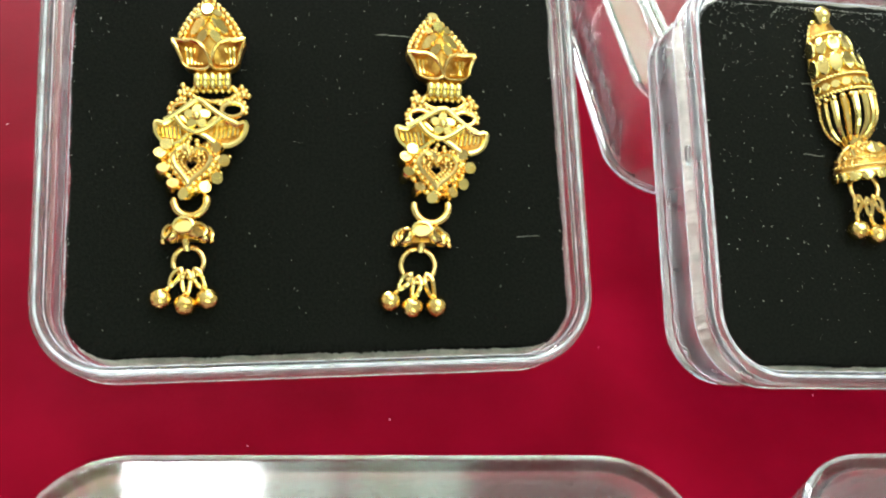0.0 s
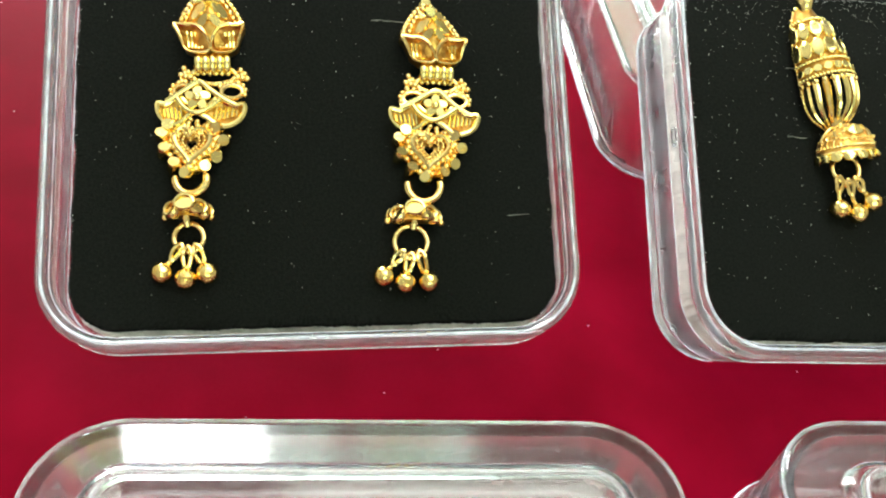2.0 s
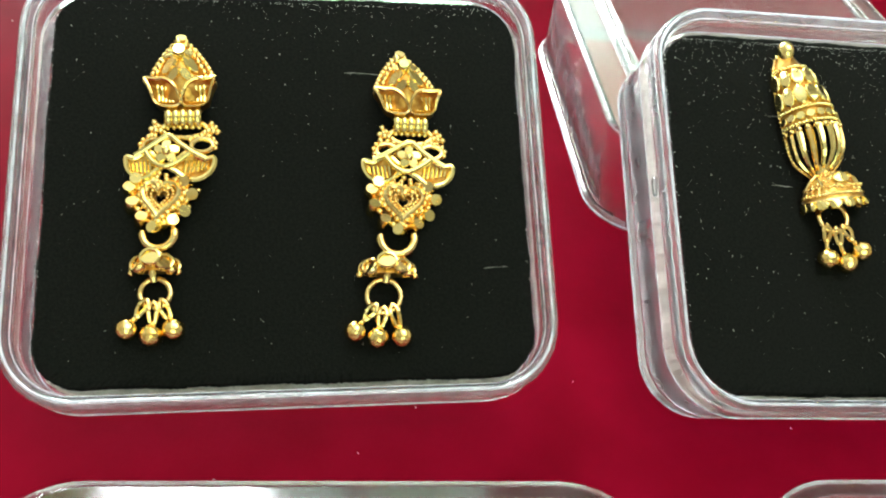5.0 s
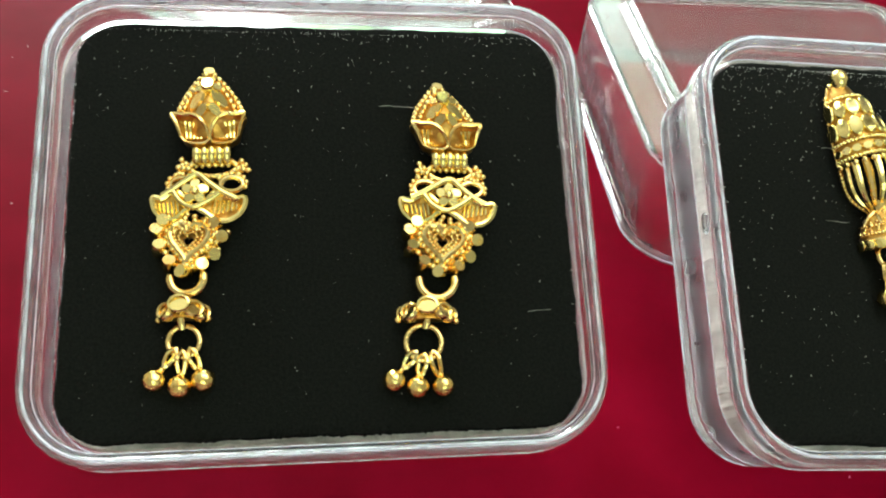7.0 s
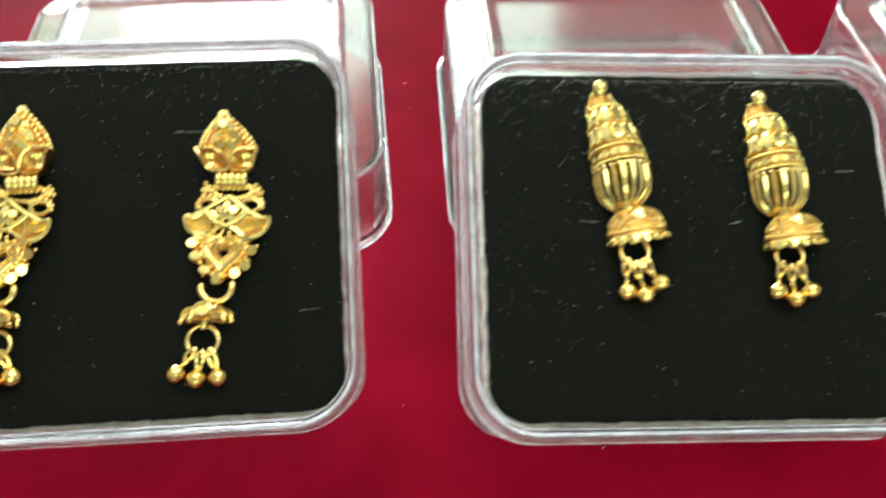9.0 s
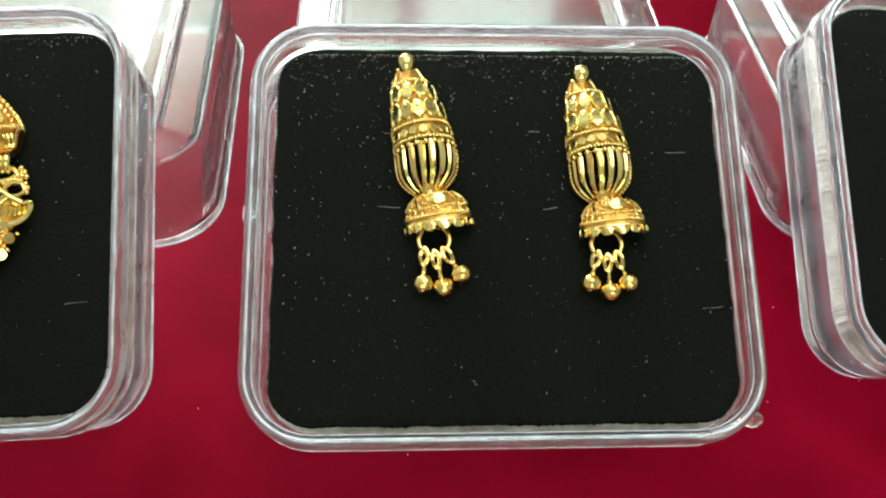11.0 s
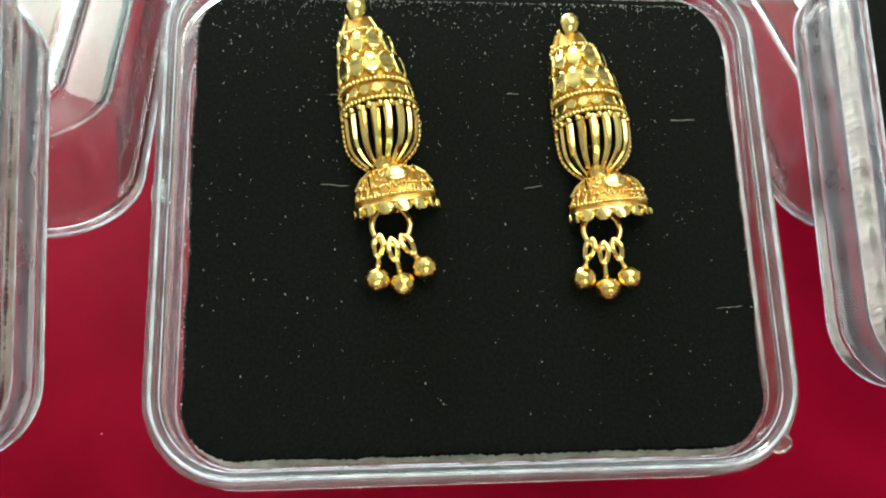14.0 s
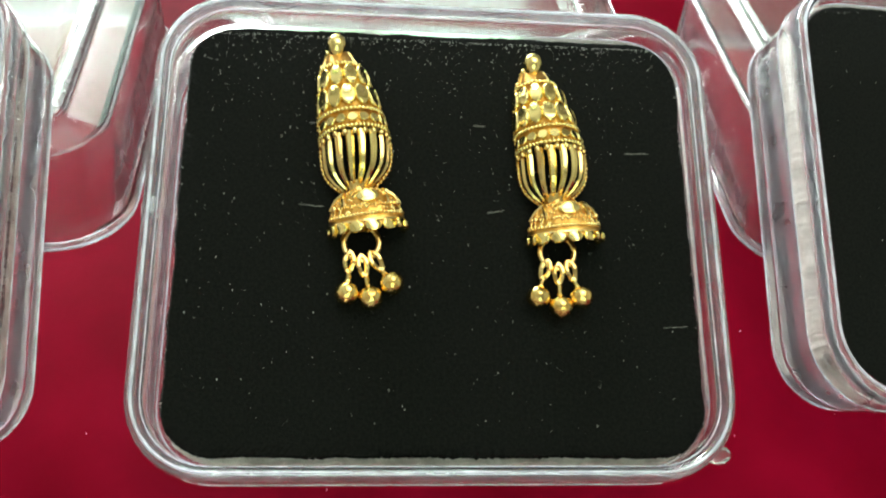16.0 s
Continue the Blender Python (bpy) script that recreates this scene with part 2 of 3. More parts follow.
def edge_ring(name, w, d, r, inset, z, size, parent, label="", mat=EDGE):
    """A thin whitish ring that paints the glint of a moulded edge round a rounded rectangle."""
    bm = bmesh.new()
    loft(bm, [[(x, y, z + dz) for x, y in rounded(w - 2 * (inset + di), d - 2 * (inset + di), max(r - inset - di, 0.0008), 10)] for di, dz in ((-size, 0), (0, size), (size, 0), (0, -size))], loop=True)
    ob = part(name, bm, mat, parent, label)
    ob.visible_shadow = False
    return ob


def jewellery_box():
    """A clear tray, its rim at z = 0, with a white foam pad topped with black velvet."""
    box = new("jewellery_box")
    low = PAD_Z - 0.0064  # underside of the pad, wedged between the walls; the tray is empty below it
    outer = [(0.0022, -BH), (0.0013, -BH + 0.0007), (0.0010, -BH + 0.002), (0.0009, -0.0064), (0.0001, -0.0060), (0.0, -0.0056), (0.0001, -0.0012), (0.0003, -0.0005), (0.0007, -0.0001)]
    inner = [(0.0012, 0.0), (0.0016, -0.0003), (0.0018, -0.0009), (0.0019, -0.0052), (0.0020, -BH + 0.0026), (0.0032, -BH + 0.0013)]
    part("tray", moulded(outer + inner, BW, BD, BR, 0.0015, -0.0064, -BH), PLASTIC, box, "clear plastic tray").visible_shadow = False
    for inset, z, size in ((0.0011, 0.0001, 0.00018), (0.0018, -0.0011, 0.00011), (0.0001, -0.0059, 0.00014), (0.0014, -BH + 0.0005, 0.00016)):
        edge_ring("rim_line", BW + (0.0029 if z < -0.01 else 0.0), BD, BR, inset, z, size, box, "thin whitish line painted as the glint of a moulded edge")
    g = 0.0025
    pw, pd, pr = BW - 0.0012 - 2 * g, BD - 0.0007 - 2 * g, BR - 0.0015 - g
    bm = bmesh.new()
    loft(bm, [[(0.0004 + x, 0.0001 + y, z) for x, y in ragged(pw - 0.0010 + q, BD - 0.0062 + q, pr + 0.0006, 0.0004, 2.0, 900)] for q, z in ((0.0010, low), (0.0016, low + 0.0005), (0.0017, PAD_Z - 0.0034), (0.0012, PAD_Z - 0.0026))])
    part("foam_core", bm, FOAM, box, "cream foam sheet with ragged cut sides")
    # velvet with a torn, furry edge
    bm = bmesh.new()
    rings = [[(0.0005 + x, 0.0003 + y, z) for x, y in ragged(pw + q, pd + q, max(pr + q / 2, 0.001), 0.0004, 9.0, 1200)] for q, z in ((-0.0002, PAD_Z - 0.0026), (0.0001, PAD_Z - 0.0016), (0.0003, PAD_Z - 0.0004), (-0.0003, PAD_Z))]
    rings += [[(0.0005 + x * k, 0.0003 + y * k, PAD_Z) for x, y in ragged(pw, pd, pr, 0.0, 1.0, 1200)] for k in (0.95, 0.5, 0.05)]
    loft(bm, rings)
    part("velvet_top", bm, VELVET, box, "black velvet covering flecked with lint")
    return tagged(box, "open clear plastic jewellery box with black velvet pad", "jewellery box", "display boxes")


BOXES = [((-0.04287, 0.00097, 0.02958), (31.69, 0.18, 1.7)), ((0.04386, -0.00115, 0.0280), (28.94, 1.28, -0.52)), ((0.1285, 0.0065, 0.0280), (29.0, 3.0, -1.2))]
first = jewellery_box()
POSES = [Matrix.Translation(c) @ pose(0, 0, 0, 0, 0, a[2]) @ pose(0, 0, 0, a[0], a[1], 0) for c, a in BOXES]
first.matrix_basis = POSES[0]
BOX_THINGS = [first] + [copy_thing(first, m) for m in POSES[1:]]

# ---- lids lying open side down ----
LW, LD, LH = 0.0718, 0.0685, 0.0178


def lid():
    thing = new("box_lid")
    outer = [(0.0, 0.0), (-0.0004, 0.0003), (-0.0004, 0.0020), (0.0, 0.0024), (0.0001, LH - 0.0011), (0.0003, LH - 0.0004), (0.0009, LH), (0.0011, LH + 0.00004), (0.0062, LH + 0.00105), (0.0064, LH + 0.0011), (0.0071, LH + 0.0021), (0.0086, LH + 0.0024), (0.0094, LH + 0.0019), (0.012, LH + 0.0019)]
    inner = [(0.012, LH + 0.0007), (0.0094, LH + 0.0007), (0.0086, LH + 0.0011), (0.0074, LH + 0.0010), (0.0068, LH - 0.0002), (0.0020, LH - 0.0012), (0.0016, LH - 0.0022), (0.0013, 0.0)]
    bm = bmesh.new()
    rings = [[(x, y, z) for x, y in rounded(LW - 2 * i, LD - 2 * i, max(0.0105 - i * 0.85, 0.0008))] for i, z in outer]
    low = [[(x, y, z) for x, y in rounded(LW - 2 * i, LD - 2 * i, max(0.0105 - i * 0.85, 0.0008))] for i, z in inner]
    a = loft(bm, rings, cap=(False, True))
    b = loft(bm, low, cap=(True, False))
    n = len(a[0])
    for i in range(n):
        bm.faces.new((b[-1][i], b[-1][(i + 1) % n], a[0][(i + 1) % n], a[0][i]))
    part("lid_shell", bm, LID_PLASTIC, thing, "clear moulded plastic").visible_shadow = False
    for name, ring, label in (("base_flange", ((-0.0004, 0.0004), (-0.0011, 0.0007), (-0.0011, 0.0017), (-0.0004, 0.0020)), "thin flange round the lid's foot"),
                              ("panel_ridge", ((0.0078, LH + 0.0025), (0.0081, LH + 0.0029), (0.0087, LH + 0.0029), (0.0090, LH + 0.0023)), "raised ridge round the flat top")):
        bm = bmesh.new()
        loft(bm, [[(x, y, z) for x, y in rounded(LW - 2 * i, LD - 2 * i, max(0.0105 - i * 0.85, 0.0008))] for i, z in ring], loop=True)
        part(name, bm, LID_PLASTIC, thing, label).visible_shadow = False
    for inset, z, size in ((-0.0011, 0.0012, 0.00018), (0.0004, LH - 0.0001, 0.00022), (0.0084, LH + 0.0030, 0.00016), (0.0066, LH + 0.0013, 0.00012)):
        edge_ring("glint_line", LW, LD, 0.0105 if inset < 0.002 else 0.0117, inset, z, size, thing, "thin whitish line painted as the glint of a moulded edge", EDGE if inset < 0 else LID_EDGE)
    for x in (-0.012, 0.012):
        bm = bmesh.new()
        loft(bm, [[(x + p * q, -LD / 2 + r * q - 0.0008, z) for p, r in ((-0.003, -0.0008), (0.003, -0.0008), (0.003, 0.0006), (-0.003, 0.0006))] for z, q in ((0.0026, 0.9), (0.0030, 1.0), (0.0046, 1.0), (0.0050, 0.9))])
        part("hinge_tab", bm, LID_PLASTIC, thing, "small clear hinge tab").visible_shadow = False
    return tagged(thing, "clear plastic box lid lying open side down on red table", "box lid", "lids")


LIDS = [((-0.0402, 0.0563), 2.07), ((0.0461, 0.0560), -0.23), ((0.13377, 0.05216), -0.8), ((-0.03841, -0.0726), -1.71), ((0.04477, -0.0748), -1.61)]
first_lid = lid()
first_lid.matrix_basis = pose(*LIDS[0][0], 0, 0, 0, LIDS[0][1])
for (x, y), a in LIDS[1:]:
    copy_thing(first_lid, pose(x, y, 0, 0, 0, a))

# short clear posts under each tray's back, standing on its lid
for m, box, ((lx, ly), a) in zip(POSES, BOX_THINGS, LIDS):
    down = (m.to_3x3().inverted() @ Vector((0, 0, -1))).normalized()
    for sx in (-1, 1):
        yl = 0.0150
        top = Vector((sx * 0.018, yl, -BH + 0.0002))
        drop = (m @ top).z - (LH + 0.0019)
        side, fore = Vector((0.003, 0, 0)), down.cross(Vector((1, 0, 0))).normalized() * 0.002
        bm = bmesh.new()
        loft(bm, [[tuple(top + down * d + side * p + fore * q) for p, q in ((-1, -1), (1, -1), (1, 1), (-1, 1))] for d in (0.0, drop)])
        part("rear_foot", bm, PLASTIC, box, "short clear plastic post").visible_shadow = False

# worn nubs on the second tray's rim
for x, y, z, r, sx, sy, sz in ((0.0338, -0.0272, -0.0045, 0.0015, 1.1, 0.7, 0.5), (-0.0353, 0.0020, -0.0035, 0.0009, 0.6, 1.8, 0.8)):
    bm = bmesh.new()
    bmesh.ops.create_icosphere(bm, subdivisions=2, radius=r, matrix=Matrix.Translation((x, y, z)) @ Matrix.Diagonal((sx, sy, sz, 1)))
    for v in bm.verts:
        v.co += Vector((1, 1, 1)) * noise.noise(v.co * 1500) * r * 0.3
    part("latch_nub", bm, PLASTIC, BOX_THINGS[1], "chipped clear latch nub").visible_shadow = False

# ---- small-work helpers, in millimetres ----
MM = 0.001


def ball(bm, c, r, sub=2):
    bmesh.ops.create_icosphere(bm, subdivisions=sub, radius=r * MM, matrix=Matrix.Translation(Vector(c) * MM))


def tube(bm, pts, r, n=7, closed=False):
    """A wire of round section along points; r: one radius or one for each point."""
    p = [Vector(q) for q in pts]
    m = len(p)
    rings = []
    side = None
    for i in range(m):
        d = (p[(i + 1) % m] - p[i - 1]) if closed or 0 < i < m - 1 else (p[1] - p[0] if i == 0 else p[-1] - p[-2])
        d.normalize()
        if side is None:
            side = d.orthogonal().normalized()
        side = (side - d * side.dot(d)).normalized()
        up = d.cross(side)
        q = r[i] if isinstance(r, (list, tuple)) else r
        rings.append([tuple((p[i] + side * (q * math.cos(2 * math.pi * k / n)) + up * (q * math.sin(2 * math.pi * k / n))) * MM) for k in range(n)])
    loft(bm, rings, loop=closed)


def arc(cx, cy, w, rx, ry, a0, a1, n=16):
    return [(cx + rx * math.cos(radians(a0 + (a1 - a0) * i / n)), cy + ry * math.sin(radians(a0 + (a1 - a0) * i / n)), w) for i in range(n + 1)]


def ring_path(cx, cy, w, rx, ry, n=24):
    return arc(cx, cy, w, rx, ry, 0, 360, n)[:-1]


def smooth(pts, closed=False, steps=4):
    """More points on a smooth curve through those given."""
    p = [Vector(q) if len(q) == 3 else Vector((*q, 0)) for q in pts]
    n, size, out = len(p), len(pts[0]), []
    for i in range(n if closed else n - 1):
        a, b = p[i], p[(i + 1) % n]
        z = p[i - 1] if closed or i else a
        c = p[(i + 2) % n] if closed or i + 2 < n else b
        for k in range(steps):
            u = k / steps
            q = 0.5 * (2 * a + (b - z) * u + (2 * z - 5 * a + 4 * b - c) * u * u + (3 * a - z - 3 * b + c) * u ** 3)
            out.append(tuple(q)[:size])
    return out if closed else out + [tuple(p[-1])[:size]]


def beads(bm, pts, r, gap):
    """Round beads strung evenly along points."""
    p = [Vector(q) for q in pts]
    left = 0.0
    for a, b in zip(p, p[1:]):
        d = (b - a).length
        s = left
        while s < d:
            ball(bm, a.lerp(b, s / d), r, 1)
            s += gap
        left = s - d


def facet(bm, c, rx, ry, thick, normal, turn=0.0, n=12):
    """A flat cut disc with a bevelled edge, facing along normal."""
    z = Vector(normal).normalized()
    y = (Vector((0, 1, 0)) - z * z.y).normalized()
    m = Matrix.Translation(Vector(c) * MM) @ Matrix((y.cross(z), y, z)).transposed().to_4x4() @ pose(0, 0, 0, 0, 0, turn)
    rings = []
    for s, z in ((0.7, -thick), (1.0, -thick * 0.4), (1.0, thick * 0.2), (0.86, thick * 0.5)):
        rings.append([tuple(m @ Vector((rx * s * math.cos(2 * math.pi * k / n) * MM, ry * s * math.sin(2 * math.pi * k / n) * MM, z * MM))) for k in range(n)])
    loft(bm, rings)


def plate(bm, outline, w, thick, dish=0.0):
    """A plate within an outline, its middle sunk by dish."""
    c = sum((Vector((x, y, 0)) for x, y in outline), Vector()) / len(outline)
    rings = [[(x * MM, y * MM, (w - thick) * MM) for x, y in outline]]
    for s in (1.0, 0.75, 0.45, 0.15):
        rings.append([((c.x + (x - c.x) * s) * MM, (c.y + (y - c.y) * s) * MM, (w - dish * (1 - s * s)) * MM) for x, y in outline])
    loft(bm, rings)


def made(name, mat, parent, draw, label=""):
    bm = bmesh.new()
    draw(bm)
    return part(name, bm, mat, parent, label)


def turned(pts, cx, cy, a):
    c, s = math.cos(radians(a)), math.sin(radians(a))
    return [(cx + x * c - y * s, cy + x * s + y * c, *rest) for x, y, *rest in pts]


def chain_drops(thing, links, balls, w):
    """Three bead drops hung on a ring: each a wire link and a hammered ball."""
    for (x0, y0), (x, y, r) in zip(links, balls):
        d = Vector((x - x0, y - y0, 0))
        e = d.normalized()
        f = Vector((-e.y, e.x, 0)) * 0.5
        top, low = Vector((x0, y0, w + 0.5)), Vector((x, y, w)) - e * (r * 0.85)
        end = low if (low - top).length < 2.6 else top + (low - top).normalized() * 1.9
        path = [top - e * 0.6, top + f * 0.9, top + f + e * 0.7, end + f * 0.6 - e * 0.4, end, end - f * 0.6 - e * 0.4, top - f + e * 0.7, top - f * 0.9]
        made("wire_link", GOLD, thing, lambda bm: (tube(bm, smooth(path, True, 3), 0.33, 7, True), tube(bm, [end - e * 0.2, low + e * 0.3], 0.33, 7)))
        c = Vector((x, y, max(w, r)))
        made("drop_ball", HAMMERED, thing, lambda bm: (bmesh.ops.create_uvsphere(bm, u_segments=18, v_segments=12, radius=r * MM, matrix=Matrix.Translation(c * MM) @ pose(0, 0, 0, 80, 15 * x, 0)),
                                                       ball(bm, c - e * r * 0.92, r * 0.36, 1)), "round gold drop with hammered facets")


def flower_earring(lean, tall, mid, narrow, heart_x, heart_narrow, link, cup_at, ring, drops, label):
    """A long flower earring: bud stud, leaf and heart plates, cup and three drops. The origin is its hinge, on the pad.
    mid, heart_x: middles of the two plates; narrow: how far their left halves are turned away."""
    rnd = random.Random(5)
    thing = new("drop_earring")

    # bud stud: a pointed bud over two ribbed cup petals
    def put(x, y):
        return (x - 0.2 - lean * y, 1.5 + y * tall)

    def bud(bm):
        side = smooth([(2.3, 0.4), (3.2, 2.2), (3.9, 3.9), (3.8, 5.4), (3.1, 7.2), (1.9, 9.2), (0.6, 10.8)], False, 3)
        outline = side + [(-x, y) for x, y in side[::-1]]
        rings = []
        for k, w in ((1.0, 0.5), (1.0, 1.3), (0.8, 2.5), (0.5, 3.4), (0.2, 3.9)):
            rings.append([tuple(Vector((*put(x * k, 4.8 + (y - 4.8) * k), w)) * MM) for x, y in outline])
        loft(bm, rings)
    made("bud_base", SHADED_GOLD, thing, bud)
    for sx in (-1, 1):
        for k in range(10):
            u = k / 9
            x, y = put(sx * (4.15 - 3.5 * u ** 1.6), 4.2 + 6.2 * u)
            made("bead", GOLD, thing, lambda bm: ball(bm, (x, y, 1.7), 0.56 - 0.1 * u, 2))
        for k in range(7):
            u = k / 6
            x, y = put(sx * (3.3 - 2.6 * u ** 1.4), 4.6 + 4.6 * u)
            made("bead", GOLD, thing, lambda bm: ball(bm, (x, y, 2.6 + 0.2 * u), 0.46, 2))
    x, y = put(0, 10.8)
    made("tip_bead", GOLD_CUT, thing, lambda bm: (facet(bm, (x, y, 1.8), 0.85, 0.65, 0.7, (0.1, 0.3, 1)), ball(bm, (x - 0.35, y - 0.6, 2.1), 0.5, 2)))
    # folded bud leaves meeting in ridges
    for dx, dy, nx, ny, rx, ry, turn in ((-1.2, 5.9, -0.6, 0.15, 1.7, 0.8, 55), (1.3, 6.1, 0.55, 0.3, 1.8, 0.8, -55), (0, 8.0, 0.05, 0.5, 0.85, 1.15, 0), (-0.65, 4.5, -0.4, -0.3, 1.15, 0.7, 48), (0.75, 4.5, 0.35, -0.2, 1.15, 0.7, -48), (-1.0, 7.4, -0.35, 0.4, 0.75, 0.6, 40), (1.1, 7.6, 0.35, 0.4, 0.8, 0.6, -40)):
        x, y = put(dx, dy)
        made("cut_petal", GOLD_CUT if dx >= 0 else GOLD, thing, lambda bm: facet(bm, (x, y, 3.5 + 0.3 * (abs(dx) < 1)), rx, ry, 0.9, (nx, ny, 1), turn, 8))
    for sx in (-1, 1):
        ring_pts = [(0.1, 0.9), (0.35, 2.2), (1.0, 3.3), (2.1, 3.95), (3.3, 3.9), (4.55, 4.05), (4.1, 3.0), (3.75, 2.0), (3.45, 1.0), (2.7, 0.45), (1.6, 0.3), (0.7, 0.35)]
        out = smooth([put(sx * x, y) for x, y in ring_pts], True, 3)
        lift = [3.1 + 0.75 * max(0.0, min(1.0, (y - 1.5 - 0.8 * tall) / (2.6 * tall))) for x, y in out]

        def cup_petal(bm):
            c = Vector((*put(sx * 2.1, 2.1), 0))
            rings = [[(x * MM, y * MM, 1.3 * MM) for x, y in out]]
            for k, sink in ((1.0, 0.0), (0.8, 0.75), (0.5, 1.3), (0.15, 1.5)):
                rings.append([((c.x + (x - c.x) * k) * MM, (c.y + (y - c.y) * k) * MM, (h - sink) * MM) for (x, y), h in zip(out, lift)])
            loft(bm, rings)
        leaf = made("stud_petal", SHADED_GOLD, thing, cup_petal, "concave ribbed petal")
        part("petal_rim", bmesh_of(lambda bm: tube(bm, [(x, y, h) for (x, y), h in zip(out, lift)], [0.17 + 0.14 * (h - 3.1) / 0.75 for h in lift], 7, True)), GOLD, leaf)
        part("petal_rib", bmesh_of(lambda bm: [tube(bm, [(*put(sx * (0.85 + 0.55 * k), 3.0 + 0.1 * k), 2.95), (*put(sx * (1.0 + 0.5 * k), 1.95), 2.25), (*put(sx * (1.25 + 0.42 * k), 1.1), 2.45)], 0.2, 6) for k in range(5)]), GOLD_CUT, leaf)

    # hinge of upright ribs
    def barrel(bm):
        for k in range(5):
            x = -2.0 + 0.95 * k
            tube(bm, [(x, 2.1, 1.4), (x, 1.7, 2.2), (x, 0.9, 2.5), (x, 0.0, 2.3), (x, -0.55, 1.6)], [0.45, 0.58, 0.58, 0.58, 0.45], 8)
        for k in range(6):
            ball(bm, (-2.1 + 0.8 * k, -0.75, 1.7), 0.36, 1)
    made("hinge", GOLD_CUT, thing, barrel, "ribbed gold hinge barrel")
    made("oval_loop", GOLD, thing, lambda bm: tube(bm, ring_path(0.0, -0.85, 1.3, 2.9, 1.25), 0.45, 8, True))
    for sx in (-1, 1):
        for k in range(8):
            a = 2.4 * k
            made("bead", GOLD, thing, lambda bm: ball(bm, (sx * 3.75 + 0.2 * k * math.cos(a) * 0.8, -0.7 - 0.3 * (sx > 0) + 0.2 * k * math.sin(a) * 0.8, 1.3 + 0.15 * (k % 3)), 0.48, 2))

        cx = 0.35 * mid + sx * 3.1
        made("scroll", GOLD, thing, lambda bm: tube(bm, ring_path(cx, -3.2, 1.4, 1.4, 0.95, 20), 0.38, 7, True), "curled wire scroll")
        for k in range(7):
            a = radians(90 + sx * (-110 + 28 * k))
            made("bead", GOLD, thing, lambda bm: ball(bm, (cx + 1.85 * math.cos(a), -3.2 + 1.4 * math.sin(a), 1.5), 0.42, 2))

        # leaf
        def place(x, y):
            return (mid + (x if x > 0 else x * narrow), y)
        base = [(-0.3, 1.9), (0.6, 1.25), (1.9, 0.7), (3.35, 0.85), (3.2, -0.5), (2.3, -1.55), (0.9, -2.1), (-0.6, -1.85), (-1.9, -0.95), (-2.9, -0.1)]
        out = [place(sx * (3.2 + 0.92 * x), -6.3 + y + 0.3 * (sx < 0)) for x, y in smooth(base, True, 3)]
        leaf = made("leaf", SHADED_GOLD, thing, lambda bm: plate(bm, out, 2.4, 0.8, 0.6), "dished leaf with raised rim")
        part("leaf_rim", bmesh_of(lambda bm: tube(bm, [(x, y, 2.45) for x, y in out], 0.4, 7, True)), GOLD_CUT, leaf)
        part("leaf_rib", bmesh_of(lambda bm: [tube(bm, [(*place(sx * (2.5 + 0.6 * k), -5.6 - 0.03 * k), 2.15), (*place(sx * (2.2 + 0.62 * k), -7.5 + 0.12 * k), 2.1)], 0.22, 5) for k in range(6)]), GOLD_CUT, leaf)
    # eye rosette
    made("rosette_frame", GOLD_CUT, thing, lambda bm: (tube(bm, smooth([(*place(x, y), w) for x, y, w in ((-4.9, -4.9, 2.5), (-3.2, -4.2, 2.7), (-1.5, -3.3, 2.9), (0.5, -2.4, 3.0), (1.8, -3.4, 2.9), (3.6, -4.7, 2.7), (5.2, -5.5, 2.5))]), 0.45, 8),
                                                       tube(bm, smooth([(*place(x, y), 2.8) for x, y in ((-3.1, -4.5), (-1.9, -5.9), (0.0, -6.6), (1.7, -5.9), (3.2, -4.8))]), 0.42, 8)), "crossing gold wires")
    rx, ry = place(0.25, -4.65)
    for k in range(5):
        a = radians(18 + 72 * k)
        made("rosette_petal", GOLD_CUT, thing, lambda bm: facet(bm, (rx + 0.95 * math.cos(a), ry + 0.95 * math.sin(a), 3.1), 0.85, 0.65, 0.5, (0.25 * math.cos(a), 0.25 * math.sin(a) + 0.1, 1), 72 * k))
    made("rosette_eye", GOLD_CUT, thing, lambda bm: ball(bm, (rx, ry, 3.3), 0.65))

    # heart plate
    def at_heart(x, y):
        return (heart_x + (x if x > 0 else x * heart_narrow), y)

    def heart(s, n=26):
        pts = []
        for k in range(n):
            a = 2 * math.pi * k / n
            pts.append((s * 0.9 * math.sin(a) ** 3, s * (0.8125 * math.cos(a) - 0.3125 * math.cos(2 * a) - 0.125 * math.cos(3 * a) - 0.0625 * math.cos(4 * a)) * 0.95))
        return [at_heart(x, y) for x, y in turned(pts, 0.0, -10.6, -3)]

    def backing(bm):
        o, i = heart(4.2), heart(0.8)
        loft(bm, [[(x * MM, y * MM, 0.7 * MM) for x, y in o], [(x * MM, y * MM, 1.5 * MM) for x, y in o], [(x * MM, y * MM, 1.5 * MM) for x, y in i], [(x * MM, y * MM, 0.7 * MM) for x, y in i]], loop=True)
    made("heart_plate", SHADED_GOLD, thing, backing)
    made("heart_wire", GOLD, thing, lambda bm: (tube(bm, [(x, y, 2.3) for x, y in heart(2.9)], 0.4, 7, True), beads(bm, [(x, y, 2.25) for x, y in heart(2.1)], 0.3, 0.5), beads(bm, [(x, y, 2.1) for x, y in heart(1.4)], 0.28, 0.48), beads(bm, [(x, y, 1.9) for x, y in heart(3.6)], 0.55, 0.85)), "twisted wire heart with grain beads")
